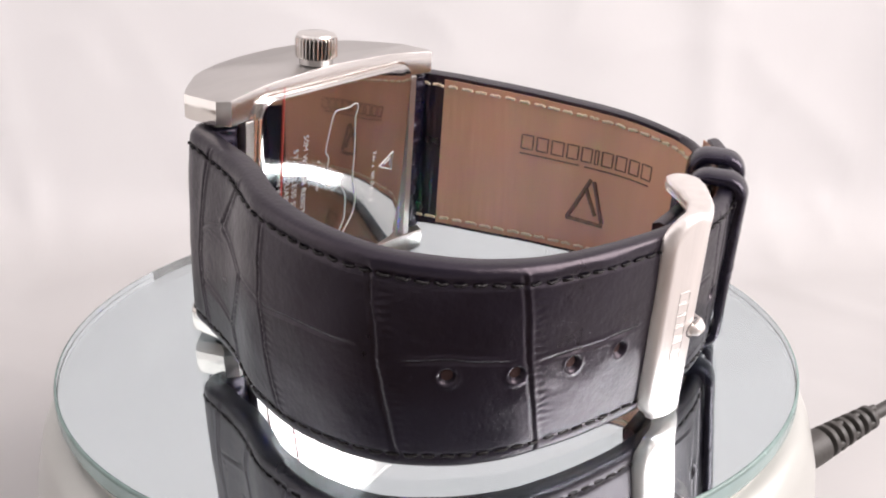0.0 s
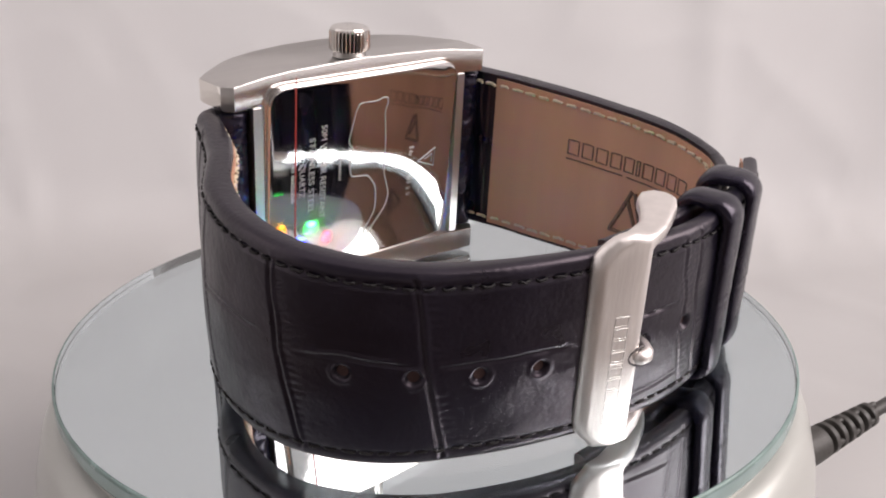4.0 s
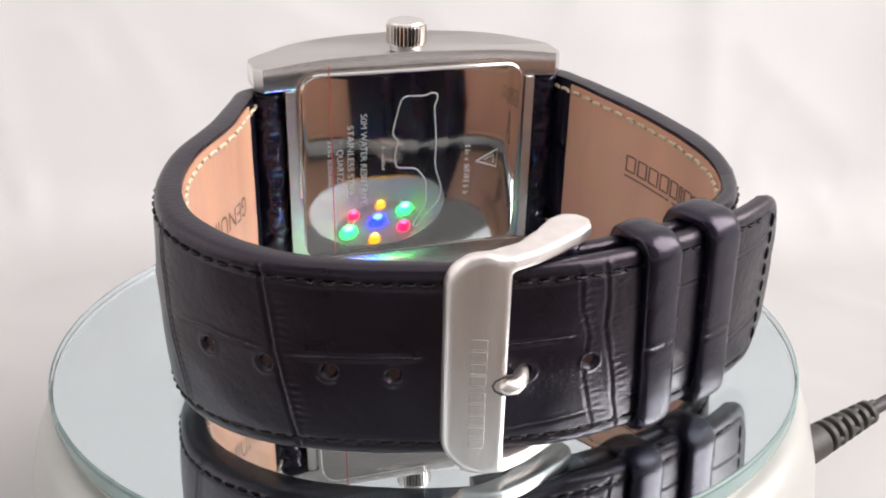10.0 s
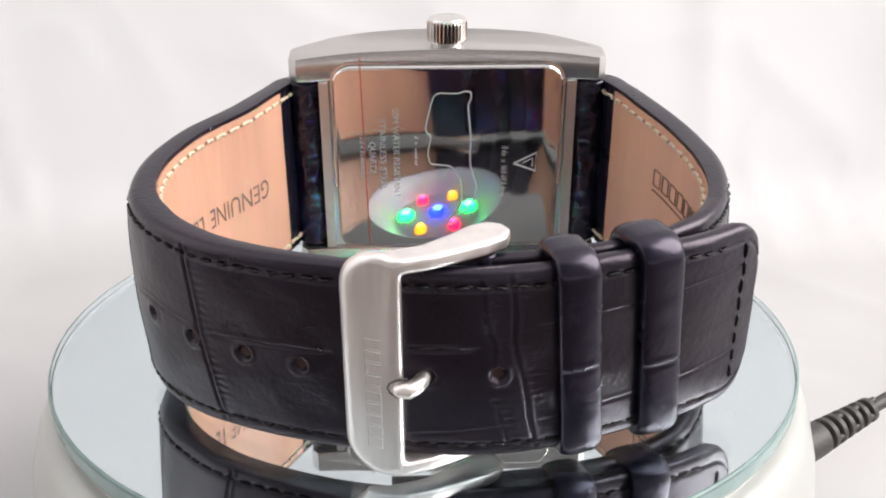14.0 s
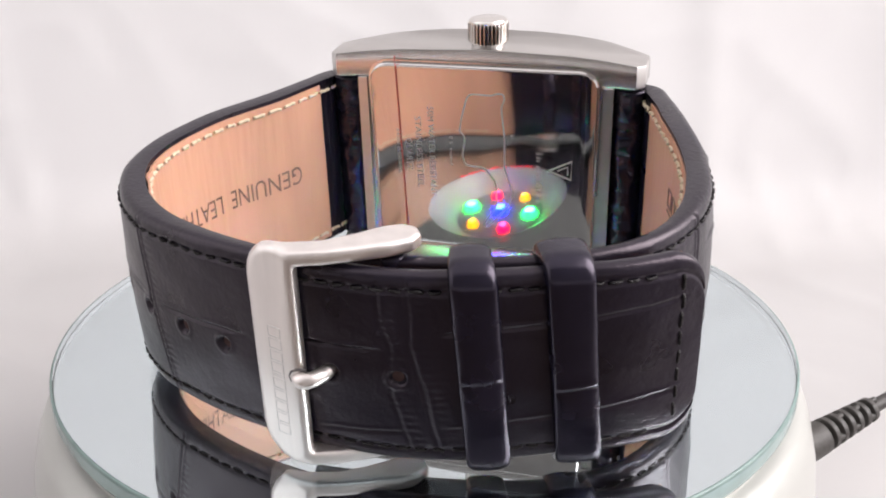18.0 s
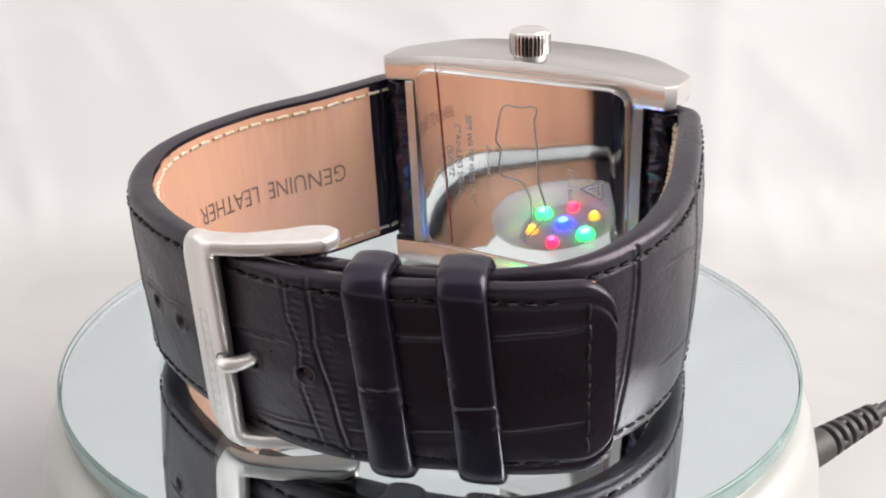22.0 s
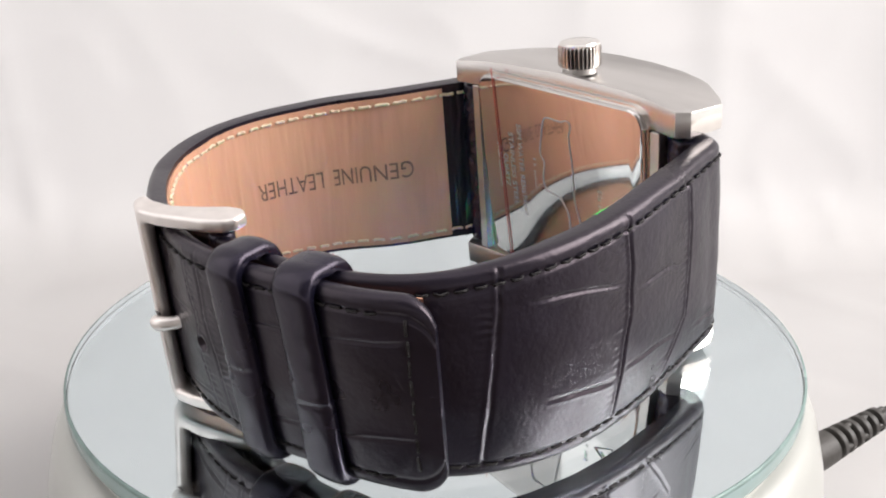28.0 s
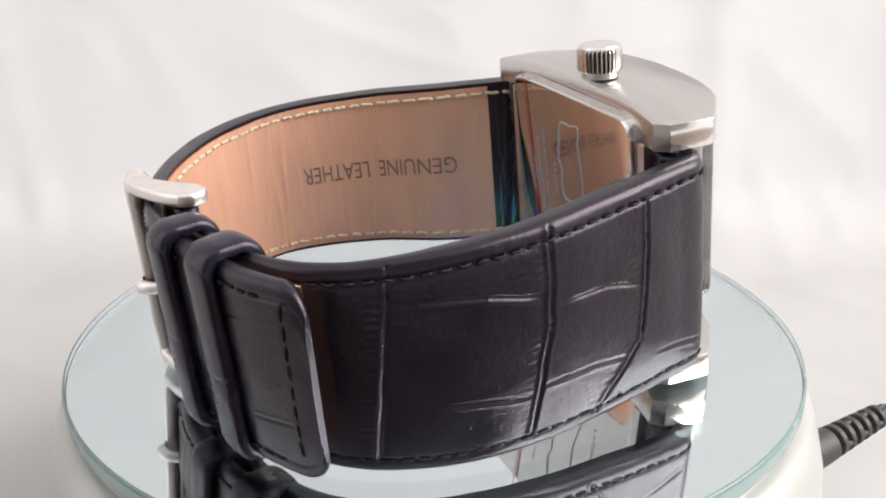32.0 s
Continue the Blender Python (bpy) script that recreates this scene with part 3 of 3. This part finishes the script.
def lining(path, side, thick, start, end, name, parent):
    """The tan inner layer, a little inside the strap's edges."""
    verts, faces, ss, n = [], [], np.arange(start, end, 0.3), 16
    for s in ss:
        h = half_width(s) - 1.0
        for dep in (0.0, 0.28):
            for i in range(n + 1):
                z = -h + 2 * h * i / n
                e = 0.03 * noise.noise((s * 0.3, z * 0.2, 3.0)) + 0.05 * noise.noise((s * 1.1 + 0.1 * z, z * 0.12, 5.0))
                # wrinkles where the lining is pressed together in the bend
                e += 0.22 * float(np.interp(s, (51, 56, 70, 84), (0, 1, 1, 0))) * max(0, 1 - 3.2 * abs(noise.noise((s * 0.27 + 0.02 * z, z * 0.07, 15.0)))) * (0 if side else 1)
                verts.append(on_path(path, s, z, -(thick(s) + dep + e), side))
    m = 2 * (n + 1)
    for j in range(len(ss) - 1):
        a, b = j * m, (j + 1) * m
        for i in range(n):
            faces.append((a + n + 1 + i, a + n + 2 + i, b + n + 2 + i, b + n + 1 + i))
        faces += [(a, a + n + 1, b + n + 1, b), (a + n, b + n, b + 2 * n + 1, a + 2 * n + 1)]
    return part(name, (verts, faces), TAN, parent, "tan leather lining", smooth=60)


def bent_text(words, path, side, thick, s0, z0, size, length, name, parent):
    """Lettering stamped on the lining, turned over as the watch lies, bent to the strap."""
    curve = bpy.data.curves.new("words", "FONT")
    curve.body, curve.size, curve.extrude = words, 1.0, 0.0
    tmp = bpy.data.objects.new("words", curve)
    me = bpy.data.meshes.new_from_object(tmp)
    bm = bmesh.new()
    bm.from_mesh(me)
    bpy.data.objects.remove(tmp)
    bmesh.ops.triangulate(bm, faces=bm.faces)
    bmesh.ops.subdivide_edges(bm, edges=[e for e in bm.edges if e.calc_length() > 0.25], cuts=1)
    xs = [v.co.x for v in bm.verts]
    wide, low = max(xs) - min(xs), min(xs)
    for v in bm.verts:
        s, z = s0 + (v.co.x - low) / wide * length, z0 - v.co.y / 0.7 * size
        v.co = Vector(on_path(path, s, z, -(thick(s) + 0.345), side))
    return part(name, bm, PRINT, parent, "stamped lettering")


def stamped_bar(path, side, thick, points, radius, name, parent):
    pts = []
    for (s0, z0), (s1, z1) in zip(points, points[1:]):
        k = max(2, int(abs(s1 - s0)) + 1)
        pts += [on_path(path, s0 + (s1 - s0) * i / k, z0 + (z1 - z0) * i / k, -(thick(s0 + (s1 - s0) * i / k) + 0.3), side) for i in range(k + (1 if (s1, z1) == points[-1] else 0))]
    return tube(pts, radius, 6)


def straps():
    tl, ts = strap_thickness(True), strap_thickness(False)
    long = strap_piece("long_strap", LONG, tl, LONG_CREASES, HOLES, True, "black crocodile-grain strap end with punched holes")
    short = strap_piece("short_strap", SHORT, ts, SHORT_CREASES, [], False, "black crocodile-grain buckle strap")
    for hs, hz in HOLES:
        c, d = Vector(on_path(LONG, hs, hz, -0.62, False)), Vector(on_path(LONG, hs, hz, -0.7, False))
        part("hole", tube([d, c], 0.75, 16), HOLE, long, "dark punched hole")
    for up in (-1, 1):
        e = 2.2
        fray(LONG, False, lambda s: up * (half_width(s) - e), 3, LONG.length - 4.5, THREAD, "stitching", long, lambda s: -0.08 - padding(s, 1 - e / half_width(s)), 0.2, 2.35, 0.7, seed=3 + up)
        fray(SHORT, True, lambda s: up * (half_width(s) - e), 3, 74, THREAD, "stitching", short, lambda s: -0.08 - padding(s, 1 - e / half_width(s)), 0.2, 2.35, 0.7, seed=7 + up)
        fray(LONG, False, lambda s: up * (half_width(s) - e), 4, 96, CREAM, "inner_stitching", long, lambda s: -(tl(s) + 0.38), 0.30, 3.0, 0.9, 11 + up)
        fray(SHORT, True, lambda s: up * (half_width(s) - e), 4, 74, CREAM, "inner_stitching", short, lambda s: -(ts(s) + 0.38), 0.30, 3.0, 0.9, 17 + up)
    rng, pieces, z = random.Random(2), [], -9.4
    s = LONG.length - 3.4
    while z < 9:
        pieces.append(tube([on_path(LONG, s + rng.uniform(-0.1, 0.1), z + k, lift, False) for k, lift in ((0, -0.2), (0.4, 0.05), (1.6, 0.05), (2.0, -0.2))], 0.24, 5))
        z += 2.6
    part("tip_stitching", joined(pieces), THREAD, long, smooth=180)
    # the ends wrapped round the spring bars
    for parent, cx in ((long, CX - 25.3), (short, CX + 25.3)):
        verts, n, zs = [], 40, np.arange(-15.7, 15.8, 0.25)
        for z in zs:
            for i in range(n):
                a = 2 * math.pi * i / n
                r = 3.0 + 0.4 * noise.noise((2 * math.cos(a), 2 * math.sin(a), z * 0.5)) + 0.2 * noise.noise((1.5 * math.cos(a), 1.5 * math.sin(a), z * 1.1)) + 0.06 * noise.noise((4 * math.cos(a), 4 * math.sin(a), z * 2.0))
                r *= 0.8 if abs(z) > 15.5 else 1
                verts.append((cx + r * math.cos(a), 26.2 + r * math.sin(a), z))
        faces = [(j * n + i, j * n + (i + 1) % n, (j + 1) * n + (i + 1) % n, (j + 1) * n + i) for j in range(len(zs) - 1) for i in range(n)]
        faces += [tuple(range(n))[::-1], tuple(range((len(zs) - 1) * n, len(zs) * n))]
        part("bar_loop", (verts, faces), KEEPER, parent, "glossy black leather loop round the spring bar", smooth=180)
    la = lining(LONG, False, tl, 11.9, LONG.length - 2, "lining", long)
    lb = lining(SHORT, True, ts, 12.0, 76, "lining", short)
    bent_text("GENUINE  LEATHER", LONG, False, tl, 18.7, 1.9, 3.3, 32.2, "lettering", la)
    # the maker's name and emblem as plain shapes
    s = 29.0
    for i in range(10):
        wide = 2.4 if i != 5 else 0.7
        part("stamped_bar", stamped_bar(SHORT, True, ts, [(s, 4.2), (s + wide, 4.2), (s + wide, 6.9), (s, 6.9), (s, 4.2)], 0.16, "bar", lb), PRINT, lb)
        s += wide + 0.85
    for a, b in ((28.8, 41.7), (43.0, 58.6)):
        part("underline", stamped_bar(SHORT, True, ts, [(a, 3.2), (b, 3.2)], 0.16, "bar", lb), PRINT, lb)
    tri = [[(40.2, -7.6), (48.8, -7.6)], [(40.4, -7.4), (45.0, 1.0)], [(45.8, 0.8), (48.6, -7.0)], [(44.2, -1.0), (46.9, -5.9)]]
    part("stamped_emblem", joined([stamped_bar(SHORT, True, ts, t, 0.42, "bar", lb) for t in tri]), PRINT, lb, "dark stamped triangle emblem")


straps()


def keeper(mid, wide, crease, label):
    """A leather loop round both strap layers, softly rounded, with a crease across its face."""
    verts, faces = [], []
    depth, h = 9.0, 14.15
    corners = rounded(-depth + 1.6, -h - 0.4, 1.6, h + 0.9, 3.2, 10)
    prof = []
    for (a, b), (c, d) in zip(corners, corners[1:] + corners[:1]):
        k = max(1, int(math.hypot(c - a, d - b) / 0.3))
        prof += [(a + (c - a) * i / k, b + (d - b) * i / k) for i in range(k)]
    n = len(prof)
    cross = [(-0.5, -1.5), (-0.5, -0.95), (-0.485, -0.55), (-0.445, -0.26), (-0.38, -0.08), (-0.27, 0.06), (0, 0.16), (0.27, 0.06), (0.38, -0.08), (0.445, -0.26), (0.485, -0.55), (0.5, -0.95), (0.5, -1.5)]
    for u, k in cross:
        for o, z in prof:
            inward = Vector((-depth / 2 + 1.45 - o, -z * 0.25)).normalized()
            face = 1 if o > 0.6 else 0
            q = k - face * 0.12 * math.exp(-((z - crease - 0.5 * u) / 0.3) ** 2) + face * 0.08 * math.exp(-((z - crease - 0.8 - 0.5 * u) / 0.3) ** 2)
            q += 0.09 * noise.noise((u * 3, z * 0.3, mid))
            verts.append(on_path(LONG, mid + u * wide - 0.065 * z, z - inward.y * q, o - inward.x * q, False))
    for j in range(len(cross) - 1):
        faces += [(j * n + i, j * n + (i + 1) % n, (j + 1) * n + (i + 1) % n, (j + 1) * n + i) for i in range(n)]
    a, b = 0, (len(cross) - 1) * n
    faces += [(b + i, b + (i + 1) % n, a + (i + 1) % n, a + i) for i in range(n)]
    return part("keeper", (verts, faces), KEEPER, watch, label, smooth=70)


keeper(126.5, 5.6, -0.6, "smooth black leather strap loop")
keeper(137.8, 5.9, -2.4, "smooth black leather strap loop")


def buckle():
    buckle = thing("buckle", watch, pose(0, 0, 0.55 * MM), label="satin steel pin buckle")
    # the frame: a crowned plate with big outer corners that flows into two arms, softened as one piece
    frame_bm = bmesh.new()
    big, n = 4.8, 8
    front = []
    for cx, cz, r, a in ((-4.4, 14.3, 1.0, 0), (-10.8 + big, 15.7 - big, big, 90), (-10.8 + big, -15.3 + big, big, 180), (-4.4, -13.9, 1.0, 270)):
        front += [(cx + r * math.cos(radians(a + 90 * i / n)), cz + r * math.sin(radians(a + 90 * i / n))) for i in range(n + 1)]
    prism(frame_bm, front, -46.1, -43.8, 0.9, 4, "y")
    for v in frame_bm.verts:
        v.co.y += 0.030 * (v.co.x + 6.9) ** 2 - 0.36 * (v.co.x + 6.9) + 0.0016 * v.co.z ** 2
    tree = BVHTree.FromBMesh(frame_bm)
    for up in (1, -1):
        outline = [(-8.6, -44.6), (-6, -46.0), (-3.4, -46.4), (0, -45.3), (3, -43.8), (7.0, -41.6), (9.2, -39.8), (9.8, -37.8), (8.8, -36.0), (6.8, -35.5), (4.6, -36.6), (2.0, -39.2), (-1.5, -42.0), (-5.5, -43.2), (-8.4, -43.2)]
        z = sorted((up * 13.3, up * 15.3))
        prism(frame_bm, outline, z[0], z[1], 0.4, 2)
    body = part("frame", frame_bm, BUCKLE, buckle, smooth=180)
    blend = body.modifiers.new("blend", "REMESH")
    blend.mode, blend.voxel_size, blend.use_smooth_shade = "VOXEL", 0.00026, True
    soft = body.modifiers.new("soft", "SMOOTH")
    soft.factor, soft.iterations = 0.5, 9
    part("hinge_bar", tube([(6.5, -38.6, -13.6), (6.5, -38.6, 13.6)], 0.8, 14), BUCKLE, buckle, smooth=60)
    part("hinge_fold", tube([(6.4, -38.9, -12.9), (6.4, -38.9, -12.4), (6.4, -38.9, 12.4), (6.4, -38.9, 12.9)], [1.4, 1.8, 1.8, 1.4], 20), KEEPER, buckle, "black leather fold round the hinge bar", smooth=60)
    part("tongue", tube([(6.5, -40.0, -1.4), (3.4, -40.6, -1.5), (0.6, -41.6, -1.5), (-0.7, -43.5, -1.6), (-1.3, -45.2, -1.7), (-2.0, -46.3, -1.7), (-2.8, -46.85, -1.8), (-3.7, -46.85, -1.8), (-4.3, -46.6, -1.8), (-4.55, -46.4, -1.8)], [0.8, 0.8, 0.9, 0.95, 1.0, 1.05, 1.08, 1.0, 0.75, 0.3], 16), BUCKLE, buckle, "steel tongue through a strap hole", smooth=60)
    # the notch is not cut: a dark bar draws the shade in it
    part("notch", tube([(-2.9, -46.5, -3.1), (-4.2, -46.4, -3.0), (-5.0, -46.15, -2.5), (-5.3, -46.05, -1.8), (-5.0, -46.15, -1.1), (-4.2, -46.4, -0.6), (-2.9, -46.5, -0.5)], 0.22, 6), RECESS_SHADE, buckle, "notch round the tongue, its shade drawn as a dark line", smooth=60)
    # the maker's name as a column of plain etched shapes
    z = -11.0
    for i in range(10):
        tall = 1.35 if i != 5 else 0.3
        box = []
        for x, up in ((-7.9, 0), (-7.9, tall), (-7.0, tall), (-6.1, tall), (-6.1, 0), (-7.0, 0), (-7.9, 0)):
            hit = tree.ray_cast(Vector((x, -60, z + up)), Vector((0, 1, 0)))[0]
            box.append((x, hit.y + 0.045, z + up))
        part("etched_bar", tube(box, 0.09, 5), FAINT, buckle)
        z += tall + 0.35


buckle()


# ---- what moves: the disc turns, and the watch with it ----
def motions():
    lean = pose(0, 0, 0.0185, 4.7, 0, 0)
    rows = [(t, 55.509 - 3.9363 * t) for t in (0, 4, 8, 12, 16, 20, 24, 28, 32)]
    walk(watch, [(t, pose(0, 0, 0, 0, 0, a) @ lean) for t, a in rows])
    walk(disc, [(t, pose(-0.5 * MM, 0, 0, 0, 0, a)) for t, a in rows])


motions()
